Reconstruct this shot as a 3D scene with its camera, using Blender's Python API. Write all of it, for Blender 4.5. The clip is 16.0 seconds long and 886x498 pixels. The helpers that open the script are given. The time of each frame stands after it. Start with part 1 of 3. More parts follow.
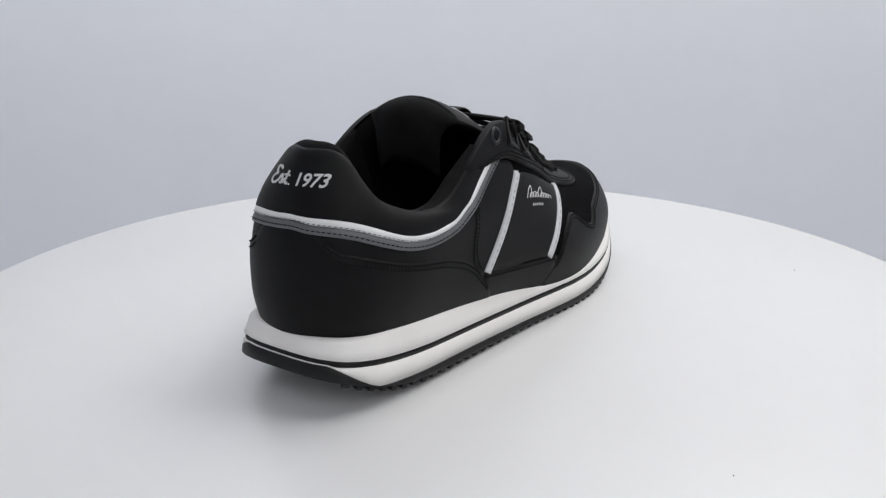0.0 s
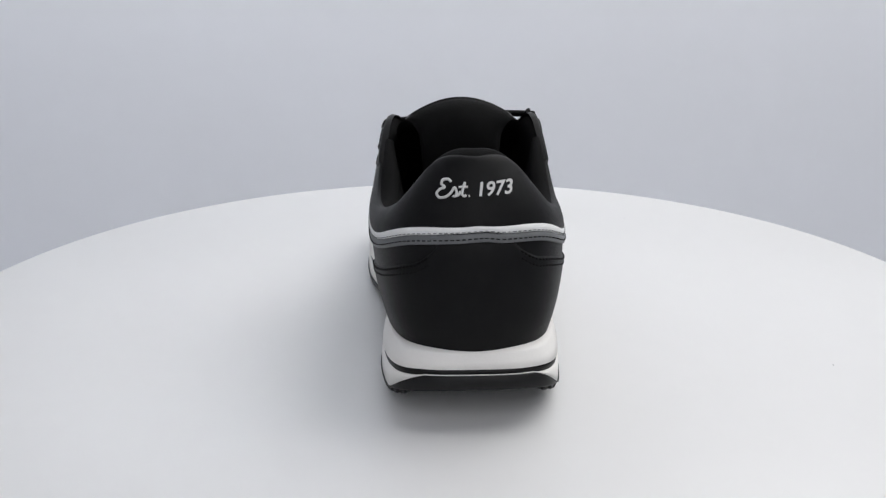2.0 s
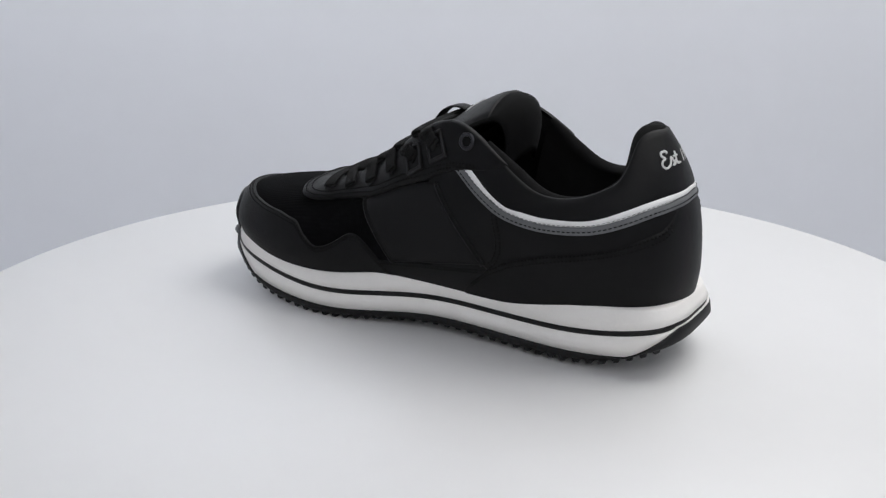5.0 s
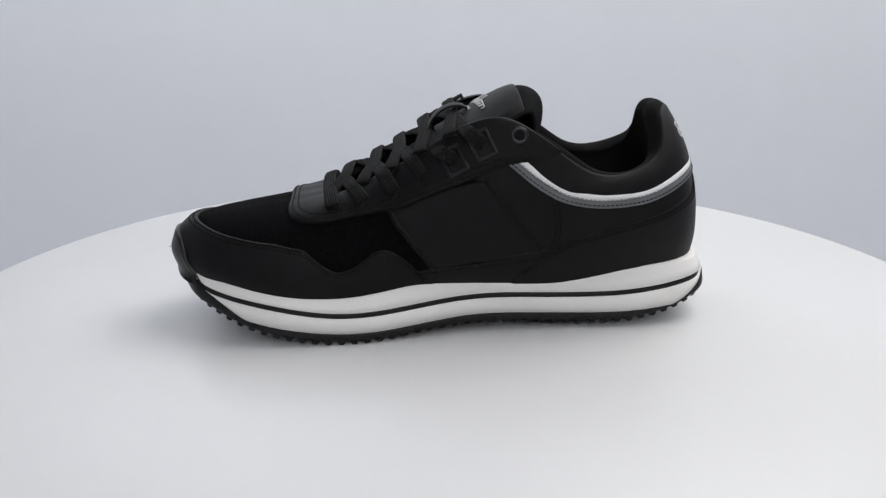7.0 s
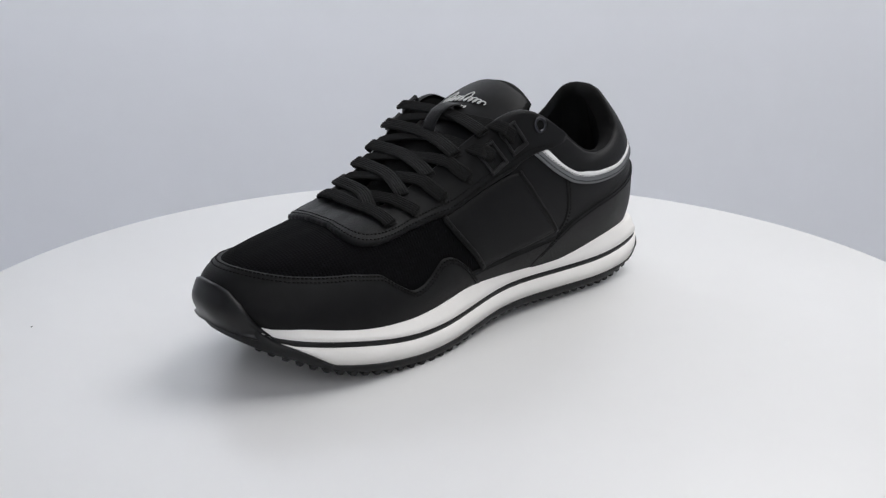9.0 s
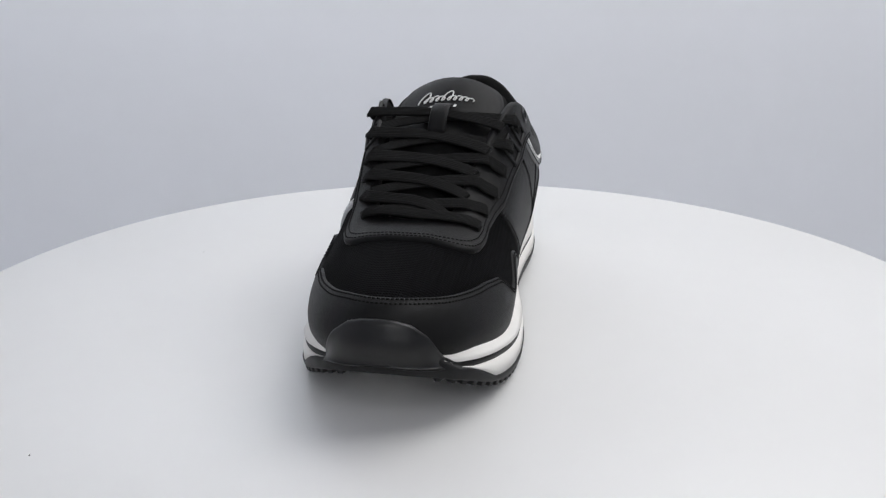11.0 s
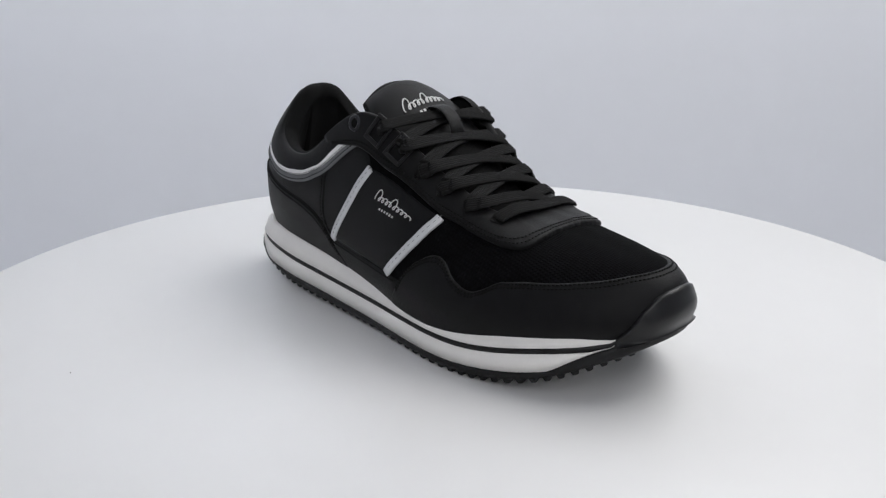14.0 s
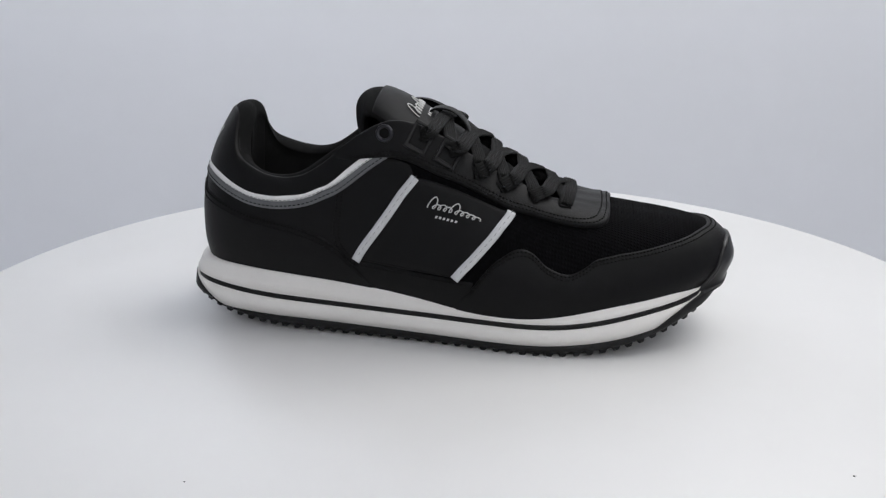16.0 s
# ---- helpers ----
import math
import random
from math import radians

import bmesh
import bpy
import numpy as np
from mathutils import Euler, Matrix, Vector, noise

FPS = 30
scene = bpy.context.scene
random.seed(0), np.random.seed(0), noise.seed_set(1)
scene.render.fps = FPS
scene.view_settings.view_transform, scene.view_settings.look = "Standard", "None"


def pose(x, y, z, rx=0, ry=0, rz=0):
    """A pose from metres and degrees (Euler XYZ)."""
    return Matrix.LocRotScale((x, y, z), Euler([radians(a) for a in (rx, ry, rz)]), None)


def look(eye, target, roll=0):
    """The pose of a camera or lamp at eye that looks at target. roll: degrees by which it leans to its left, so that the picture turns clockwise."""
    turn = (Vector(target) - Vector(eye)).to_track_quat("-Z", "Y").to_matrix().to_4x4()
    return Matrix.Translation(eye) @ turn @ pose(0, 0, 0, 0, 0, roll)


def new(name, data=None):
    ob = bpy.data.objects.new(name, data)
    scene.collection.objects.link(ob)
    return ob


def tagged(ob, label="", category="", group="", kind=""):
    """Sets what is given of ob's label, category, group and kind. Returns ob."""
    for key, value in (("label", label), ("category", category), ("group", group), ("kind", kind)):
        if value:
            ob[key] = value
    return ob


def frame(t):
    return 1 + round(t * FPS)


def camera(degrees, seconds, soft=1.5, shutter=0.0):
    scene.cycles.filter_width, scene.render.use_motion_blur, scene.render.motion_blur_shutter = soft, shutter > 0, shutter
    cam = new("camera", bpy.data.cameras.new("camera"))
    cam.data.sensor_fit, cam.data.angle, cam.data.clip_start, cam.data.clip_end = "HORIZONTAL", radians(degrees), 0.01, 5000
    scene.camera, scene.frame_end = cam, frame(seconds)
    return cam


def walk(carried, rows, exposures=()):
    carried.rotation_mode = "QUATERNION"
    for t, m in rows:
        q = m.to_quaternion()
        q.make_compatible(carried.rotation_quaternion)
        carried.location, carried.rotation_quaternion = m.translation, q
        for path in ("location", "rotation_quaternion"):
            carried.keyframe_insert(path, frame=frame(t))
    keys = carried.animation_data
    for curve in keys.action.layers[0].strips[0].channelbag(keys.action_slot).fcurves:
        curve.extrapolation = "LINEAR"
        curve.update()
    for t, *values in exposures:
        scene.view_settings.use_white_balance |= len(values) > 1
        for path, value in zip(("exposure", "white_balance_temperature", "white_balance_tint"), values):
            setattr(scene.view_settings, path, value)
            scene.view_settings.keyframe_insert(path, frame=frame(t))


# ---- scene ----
# world origin: centre of the turntable's top; y runs away from the camera
cam = camera(50.83, 16.0, soft=1.3)
EYE, TILT = (-0.0042, -0.51, 0.2053), 18.354
AIM = (EYE[0], EYE[1] + math.cos(radians(TILT)), EYE[2] - math.sin(radians(TILT)))
walk(cam, [(0, look(EYE, AIM, -0.255)), (16, look(EYE, AIM, -0.255))])

SPIN, START = 18.441, 56.15          # degrees a second, and the toe's heading at 0 s


# ---- light ----
world = bpy.data.worlds.new("studio_world")
world.use_nodes = True
world.node_tree.nodes["Background"].inputs[0].default_value = (0.8, 0.86, 1.0, 1)
world.node_tree.nodes["Background"].inputs[1].default_value = 0.3
scene.world = world


def area(name, eye, target, wide, deep, watts, colour):
    data = bpy.data.lights.new(name, "AREA")
    data.shape, data.size, data.size_y, data.energy, data.color = "RECTANGLE", wide, deep, watts, colour
    ob = new(name, data)
    ob.matrix_world = look(eye, target)
    return ob


area("softbox_overhead", (0.72, 0.30, 1.22), (0.04, 0.10, 0), 1.2, 1.0, 14.6, (1.0, 0.99, 0.98))
# added fill from behind the camera, lifts foam and shoe sides; no known source
area("added_front_fill", (0.2, -1.25, 0.95), (0.0, 0.3, 0.1), 0.9, 0.9, 5.0, (1.0, 0.99, 1.0))
# unseen wash lamp, added to brighten the back wall towards its top left
area("added_wall_wash", (-0.55, 0.60, 0.95), (-0.55, 0.85, 0.75), 0.9, 0.12, 5.6, (0.93, 0.96, 1.0))
scene.view_settings.exposure = 0.03


# ---- materials ----
def material(name, colour, rough=0.5, metal=0.0, grain=0.0, scale=400, bump=0.0, spec=0.5):
    m = bpy.data.materials.new(name)
    m.use_nodes = True
    nt = m.node_tree
    b = nt.nodes["Principled BSDF"]
    b.inputs["Base Color"].default_value = (*colour, 1)
    b.inputs["Roughness"].default_value, b.inputs["Metallic"].default_value = rough, metal
    b.inputs["Specular IOR Level"].default_value = spec
    if grain or bump:
        co = nt.nodes.new("ShaderNodeTexCoord")
        big = nt.nodes.new("ShaderNodeTexNoise")
        big.inputs["Scale"].default_value, big.inputs["Detail"].default_value = scale * 0.06, 4
        fine = nt.nodes.new("ShaderNodeTexNoise")
        fine.inputs["Scale"].default_value, fine.inputs["Detail"].default_value = scale, 3
        for n in (big, fine):
            nt.links.new(co.outputs["Object"], n.inputs["Vector"])
        mix = nt.nodes.new("ShaderNodeMath")
        mix.operation = "MULTIPLY_ADD"
        mix.inputs[1].default_value = 0.5
        nt.links.new(fine.outputs["Fac"], mix.inputs[0])
        nt.links.new(big.outputs["Fac"], mix.inputs[2])
        ramp = nt.nodes.new("ShaderNodeMapRange")
        ramp.inputs["From Min"].default_value, ramp.inputs["From Max"].default_value = 0.4, 1.1
        ramp.inputs["To Min"].default_value, ramp.inputs["To Max"].default_value = 1 - grain, 1 + grain
        nt.links.new(mix.outputs[0], ramp.inputs["Value"])
        tint = nt.nodes.new("ShaderNodeVectorMath")
        tint.operation = "SCALE"
        tint.inputs[0].default_value = colour
        nt.links.new(ramp.outputs[0], tint.inputs["Scale"])
        nt.links.new(tint.outputs[0], b.inputs["Base Color"])
        if bump:
            bm_ = nt.nodes.new("ShaderNodeBump")
            bm_.inputs["Strength"].default_value, bm_.inputs["Distance"].default_value = bump, 0.0004
            nt.links.new(fine.outputs["Fac"], bm_.inputs["Height"])
            nt.links.new(bm_.outputs[0], b.inputs["Normal"])
    return m


LEATHER = material("black_leather", (0.0048, 0.0048, 0.0052), 0.5, grain=0.25, scale=2600, bump=0.3, spec=0.15)
for socket, amount in (("Sheen Weight", 0.025), ("Sheen Roughness", 0.45)):
    LEATHER.node_tree.nodes["Principled BSDF"].inputs[socket].default_value = amount
MESH = material("black_mesh", (0.0026, 0.0026, 0.0031), 0.95, spec=0.07)
LACE = material("black_lace", (0.0085, 0.0085, 0.0086), 0.85, spec=0.22)


def woven(m, scale_a, scale_b, strength, depth):
    """Adds a fine crossed weave, as relief, to a material."""
    nt = m.node_tree
    co = nt.nodes.new("ShaderNodeTexCoord")
    mul = nt.nodes.new("ShaderNodeMath")
    mul.operation = "MULTIPLY"
    for k, (axis, sc) in enumerate((("X", scale_a), ("Y", scale_b))):
        w = nt.nodes.new("ShaderNodeTexWave")
        w.bands_direction = axis
        w.inputs["Scale"].default_value, w.inputs["Distortion"].default_value = sc, 0.6
        nt.links.new(co.outputs["Object"], w.inputs["Vector"])
        nt.links.new(w.outputs["Fac"], mul.inputs[k])
    b = nt.nodes.new("ShaderNodeBump")
    b.inputs["Strength"].default_value, b.inputs["Distance"].default_value = strength, depth
    nt.links.new(mul.outputs[0], b.inputs["Height"])
    nt.links.new(b.outputs[0], nt.nodes["Principled BSDF"].inputs["Normal"])


woven(MESH, 190, 235, 0.55, 0.0005)
woven(LACE, 620, 480, 0.45, 0.0003)
LINING = material("black_lining", (0.0065, 0.0065, 0.0067), 0.9, grain=0.3, scale=1800, bump=0.8, spec=0.12)
WHITE = material("white_foam", (0.88, 0.86, 0.83), 0.55, grain=0.04, scale=900, bump=0.08)
RUBBER = material("black_rubber", (0.006, 0.006, 0.0065), 0.5, grain=0.2, scale=1500, bump=0.1, spec=0.3)
CAP = material("smooth_black_rubber", (0.005, 0.005, 0.0055), 0.36, grain=0.15, scale=1200, bump=0.05, spec=0.4)
SILVER = material("pale_grey_leather", (0.62, 0.63, 0.64), 0.5, grain=0.08, scale=2000, bump=0.2)
GREY = material("grey_leather", (0.13, 0.135, 0.14), 0.5, grain=0.12, scale=2000, bump=0.2)
THREAD = material("black_thread", (0.003, 0.003, 0.003), 0.8, spec=0.2)
METAL = material("dark_metal", (0.05, 0.05, 0.055), 0.3, 1.0)
PRINT = material("white_print", (0.62, 0.62, 0.61), 0.6)
PALE = material("white_leather", (0.84, 0.84, 0.83), 0.5, grain=0.06, scale=2000, bump=0.2)
TABLETOP = material("white_laminate", (0.745, 0.745, 0.74), 0.35, grain=0.015, scale=60)
WALLS = material("white_wall", (0.84, 0.855, 0.89), 0.9, grain=0.02, scale=30)


# ---- mesh helpers ----
def part(name, bm, mat, parent=None, label="", smooth=True):
    me = bpy.data.meshes.new(name)
    bmesh.ops.recalc_face_normals(bm, faces=bm.faces)
    bm.to_mesh(me)
    bm.free()
    me.materials.append(mat)
    if smooth:
        for f in me.polygons:
            f.use_smooth = True
    ob = new(name, me)
    ob.parent = parent
    if label:
        ob["label"] = label
    return ob


def grid(bm, pts, close_u=False, close_v=False):
    """Faces over a grid of points pts[i][j]; returns the vertices."""
    nu, nv = len(pts), len(pts[0])
    vs = [[bm.verts.new(p) for p in row] for row in pts]
    for i in range(nu if close_u else nu - 1):
        for j in range(nv if close_v else nv - 1):
            a, b = vs[i][j], vs[(i + 1) % nu][j]
            c, d = vs[(i + 1) % nu][(j + 1) % nv], vs[i][(j + 1) % nv]
            bm.faces.new((a, b, c, d))
    return vs


def turned(name, profile, mat, parent=None, steps=96):
    """A solid turned round the z axis from (radius, z) pairs, first and last on the axis."""
    bm = bmesh.new()
    rows = [[(r * math.cos(a), r * math.sin(a), z) for r, z in profile]
            for a in (2 * math.pi * k / steps for k in range(steps))]
    grid(bm, rows, close_u=True)
    bmesh.ops.remove_doubles(bm, verts=bm.verts, dist=1e-6)
    return part(name, bm, mat, parent)


def box(bm, lo, hi):
    m = Matrix.Translation([(a + b) / 2 for a, b in zip(lo, hi)]) @ Matrix.Diagonal([b - a for a, b in zip(lo, hi)] + [1])
    bmesh.ops.create_cube(bm, size=1, matrix=m)


# ---- room ----
def room():
    for name, lo, hi in (("floor", (-2.2, -2.2, -0.9), (2.2, 1.2, -0.8)),
                         ("wall_north", (-2.2, 0.85, -0.8), (2.2, 0.95, 2.2)),
                         ("wall_south", (-2.2, -2.2, -0.8), (2.2, -2.1, 2.2)),
                         ("wall_west", (-2.2, -2.1, -0.8), (-2.1, 0.85, 2.2)),
                         ("wall_east", (2.1, -2.1, -0.8), (2.2, 0.85, 2.2)),
                         ("ceiling", (-2.2, -2.2, 2.2), (2.2, 0.95, 2.3))):
        bm = bmesh.new()
        box(bm, lo, hi)
        tagged(part(name, bm, WALLS, smooth=False), "plain white studio " + name.split("_")[0], name.split("_")[0], kind="structure")


def speck(x, y, size, parent):
    bm = bmesh.new()
    bmesh.ops.create_icosphere(bm, subdivisions=1, radius=size, matrix=Matrix.Translation((x, y, size * .3)) @ Matrix.Diagonal((1.3, .8, .5, 1)))
    part("dust_speck", bm, THREAD, parent, "tiny dark dust speck")


def turntable():
    ob = new("turntable")
    ob.location = (0, -0.011, 0)
    tagged(ob, "white round display turntable with a satin top", "turntable")
    turned("base", [(0, -0.80), (0.22, -0.80), (0.225, -0.795), (0.225, -0.79), (0.06, -0.77), (0.045, -0.74),
                    (0.045, -0.06), (0.12, -0.05), (0.125, -0.045), (0.125, -0.024), (0.12, -0.0201), (0, -0.0201)], TABLETOP, ob)
    R = 0.3080
    plate = turned("disc", [(0, -0.02), (R - 0.004, -0.02), (R - 0.0012, -0.0188), (R, -0.016), (R, -0.004),
                           (R - 0.0012, -0.0012), (R - 0.004, 0), (0, 0)], TABLETOP, ob, steps=200)
    for x, y, r in ((-0.080, -0.189, .0004), (0.185, -0.146, .0005)):
        speck(x, y, r, plate)
    return plate


# ---- the shoe's form: x to the toe, y to its left, z up ----
def spline(keys, t):
    """Catmull-Rom through rows of keys, t from 0 to len - 1."""
    k = np.asarray(keys, float)
    n = len(k)
    t = np.clip(np.asarray(t, float), 0, n - 1)
    i = np.minimum(t.astype(int), n - 2)
    f = (t - i)[..., None]
    p1, p2 = k[i], k[i + 1]
    p0 = np.where((i > 0)[..., None], k[np.maximum(i - 1, 0)], 2 * p1 - p2)
    p3 = np.where((i < n - 2)[..., None], k[np.minimum(i + 2, n - 1)], 2 * p2 - p1)
    return 0.5 * (2 * p1 + (p2 - p0) * f + (2 * p0 - 5 * p1 + 4 * p2 - p3) * f * f + (3 * p1 - p0 - 3 * p2 + p3) * f ** 3)


# stations from the heel's middle round to the toe's: (x, half width, z) at four heights
FEATHER = ((-.138, 0, .030), (-.128, .024, .031), (-.103, .034, .031), (-.060, .0385, .030), (-.010, .043, .026),
           (.045, .050, .020), (.090, .047, .023), (.125, .034, .032), (.145, .016, .038), (.149, 0, .040))
LOWER = ((-.1408, 0, .055), (-.1310, .0280, .055), (-.105, .0400, .055), (-.060, .0448, .052), (-.010, .0488, .047),
         (.050, .0525, .042), (.095, .047, .042), (.129, .034, .046), (.148, .016, .050), (.153, 0, .051))
UPPER = ((-.1362, 0, .087), (-.1258, .0286, .088), (-.098, .0425, .080), (-.052, .046, .080), (-.005, .045, .080),
         (.050, .042, .0645), (.092, .036, .0620), (.119, .024, .0642), (.134, .011, .0655), (.138, 0, .0656))
TOPLINE = ((-.1200, 0, .1226), (-.1137, .0150, .1199), (-.1073, .0320, .0988), (-.0741, .0408, .0926), (-.022, .0365, .122),
           (.028, .0245, .0948), (.053, .0205, .0808), (.0635, .0135, .0765), (.067, .0068, .0760), (.0675, 0, .0757))


def mid(x):
    """The y of the shoe's bent centre line."""
    return -0.003 - 0.0045 * np.exp(-((x - 0.035) / 0.06) ** 2)


def upper_at(u, s, side):
    """A point of the upper: u from 0 at the heel to 9 at the toe, s from 0 at the sole to 1 at the topline; side -1 right, 1 left."""
    u, s = np.broadcast_arrays(np.asarray(u, float), np.asarray(s, float))
    # mirrored keys beyond both ends keep the surface smooth over the middle
    def ring(keys):
        k = np.array(keys, float)
        e = k * (1, -1, 1)
        return spline(np.vstack((e[2:0:-1], k, e[-2:-4:-1])), u + 2)
    p = np.stack([ring(k) for k in (FEATHER, LOWER, UPPER, TOPLINE)])
    f = np.clip(s, -0.3, 1.3) * 3
    i = np.clip(f.astype(int), 0, 2)
    f = (f - i)[..., None]
    q = np.concatenate(((2 * p[0] - p[1])[None], p, (2 * p[3] - p[2])[None]))
    pick = lambda o: np.take_along_axis(q, (i + o)[None, ..., None], 0)[0]
    p0, p1, p2, p3 = pick(0), pick(1), pick(2), pick(3)
    r = 0.5 * (2 * p1 + (p2 - p0) * f + (2 * p0 - 5 * p1 + 4 * p2 - p3) * f * f + (3 * p1 - p0 - 3 * p2 + p3) * f ** 3)
    waist = 1 - (0.15 if side > 0 else 0.0) * np.exp(-((r[..., 0] - 0.005) / 0.06) ** 2) * np.clip(1 - 1.5 * s, 0, 1.2)
    return np.stack((r[..., 0], mid(r[..., 0]) + side * r[..., 1] * waist, r[..., 2]), -1)


def upper_normal(u, s, side):
    u, s = np.broadcast_arrays(np.asarray(u, float), np.asarray(s, float))
    e = 0.02
    n = np.cross(upper_at(u + e, s, side) - upper_at(u - e, s, side), upper_at(u, s + e, side) - upper_at(u, s - e, side)) * -side
    return n / np.maximum(np.linalg.norm(n, axis=-1, keepdims=True), 1e-12)


OUTLINE = {-1: ((-.1445, 0), (-.1432, -.0240), (-.1310, -.0385), (-.095, -.0460), (-.050, -.0495), (-.005, -.0540), (.045, -.0605),
                (.085, -.0585), (.115, -.0485), (.135, -.0345), (.1450, -.018), (.1480, -.002)),
           1: ((-.1445, 0), (-.1415, .0200), (-.1300, .0330), (-.095, .0385), (-.050, .0365), (-.005, .0378), (.045, .0470),
               (.085, .0475), (.115, .0415), (.136, .0295), (.1450, .014), (.1480, -.002))}


def outline(v, side):
    k, o = np.array(OUTLINE[side], float), np.array(OUTLINE[-side], float)
    p = spline(np.vstack((o[2:0:-1], k, o[-2:-4:-1])), np.asarray(v) + 2)
    return p[..., 0], p[..., 1]


# ---- end of form ----
def sole_heights(x, side):
    """Top of the foam, its black line, top of the rubber, and the tread's foot, along the shoe; the left arch is a little higher."""
    keys = ((.0412, .0335, .0200, .0262), (.0393, .0262, .0148, .0100), (.0358, .0232, .0130, .0062), (.0325, .0215, .0115, .0048),
            (.0295, .0205, .0105, .0045), (.0290, .0208, .0110, .0045), (.0355, .0280, .0180, .0125), (.047, .0365, .033, .034))
    x = np.asarray(x, float)
    z = spline(keys, (x + 0.155) / 0.31 * 7) + ((0.004 if side > 0 else 0.0) * np.exp(-((x + 0.01) / 0.045) ** 2))[..., None]
    top, line, tread, foot = z[..., 0], z[..., 1], z[..., 2], z[..., 3]
    top = top + (0.0036 if side > 0 else 0) * np.exp(-((x - 0.0) / 0.05) ** 2)
    back = np.clip((-0.121 - x) / 0.0205, 0, 1) ** 1.4
    front = np.clip((x - 0.114) / 0.020, 0, 1)
    tread = tread + (line - 0.0008 - tread) * np.maximum(back, front)
    tread = tread + (top - 0.003 - tread) * np.clip((x - 0.1365) / 0.0075, 0, 1)
    return top, np.maximum(line, tread), tread, foot


def loop(n):
    """n places round the sole: outline parameter and side, heel to toe on the right, back on the left."""
    v = np.linspace(0, 11, n // 2 + 1)
    return [(a, -1) for a in v] + [(a, 1) for a in v[-2:0:-1]]


def sole_ring(v, side, out=0.0):
    """A point of the sole's outline, moved outwards."""
    x, y = outline(v, side)
    t = np.array(outline(min(v + .05, 11), side)) - np.array(outline(max(v - .05, 0), side))
    n = np.array((t[1], -t[0])) * -side
    n /= np.linalg.norm(n)
    return x + n[0] * out, y + n[1] * out, x


def sole_band(name, z_of, outs, mat, parent, label=""):
    bm = bmesh.new()
    rows = []
    for v, side in loop(200):
        x = float(outline(v, side)[0])
        zs = z_of(*(float(q) for q in sole_heights(x, side)))
        row = []
        for o, z in zip(outs(x) if callable(outs) else outs, zs):
            px, py, _ = sole_ring(v, side, o)
            row.append((px, py, z))
        rows.append(row)
    vs = grid(bm, rows, close_u=True)
    bm.faces.new([r[0] for r in vs])
    bm.faces.new([r[-1] for r in vs])
    return part(name, bm, mat, parent, label)


# ---- pieces laid on the upper; w runs 0 heel, 9 toe on the right, 18 heel again on the left ----
def wrap(w):
    w = np.asarray(w, float)
    side = np.where((w >= 0) & (w <= 9), -1.0, 1.0)
    return np.where(w < 0, -w, np.where(w > 9, 18 - w, w)), side


def on(w, s, off=0.0):
    """Points of the upper at (w, s), lifted by off along the normal."""
    w, s, off = np.broadcast_arrays(np.asarray(w, float), np.asarray(s, float), np.asarray(off, float))
    u, side = wrap(w)
    out = np.zeros(w.shape + (3,))
    for sd in (-1, 1):
        m = side == sd
        if m.any():
            out[m] = upper_at(u[m], s[m], sd) + upper_normal(u[m], s[m], sd) * off[m][..., None]
    return out


def normal_on(w, s):
    return (on(w, s, 0.001) - on(w, s, 0.0)) * 1000


def curve(pts, soft=0.06):
    """A softened line s(w) through (w, s) pairs."""
    x, y = np.array(pts, float).T
    def f(w):
        w = np.asarray(w, float)
        return sum(np.interp(w + soft * k, x, y) for k in (-1.5, -1, -0.5, 0, 0.5, 1, 1.5)) / 7
    return f


def panel(name, w0, w1, lo, hi, thick, mat, parent, label="", steps=None, rows=14, lift=None):
    """A raised piece between the lines lo(w) and hi(w), with rounded rims that sink into the shell."""
    n = steps or max(12, int(abs(w1 - w0) * 22))
    ws = np.linspace(w0, w1, n)
    f = np.concatenate(([0, .012, .04], np.linspace(.09, .91, rows), [.96, .988, 1]))
    o = np.array([-0.5, .55, .95] + [1] * rows + [.95, .55, -0.5]) * thick
    end = np.ones(n)
    end[[0, -1]], end[[1, -2]] = -0.5, 0.8
    w, ff = np.meshgrid(ws, f, indexing="ij")
    a, b = lo(ws)[:, None], hi(ws)[:, None]
    off = np.minimum(o[None], end[:, None] * thick)
    if lift:
        off = off + lift(w, ff)
    bm = bmesh.new()
    grid(bm, on(w, a + (b - a) * ff, off).tolist())
    return part(name, bm, mat, parent, label)


def patch(name, back, front, thick, mat, parent, label=""):
    """A raised piece between two edges, each a path of (w, s) from top to bottom."""
    a = np.concatenate(([0, .01, .03], np.linspace(.1, .9, 12), [.97, .99, 1]))
    o = np.array([-.5, .6, 1] + [1] * 12 + [1, .6, -.5])
    e = spline(back, a * (len(back) - 1)), spline(front, a * (len(front) - 1))
    ws = e[0][None] + (e[1] - e[0])[None] * a[:, None, None]
    bm = bmesh.new()
    grid(bm, on(ws[..., 0], ws[..., 1], np.minimum(o[:, None], o[None]) * thick).tolist())
    return part(name, bm, mat, parent, label)


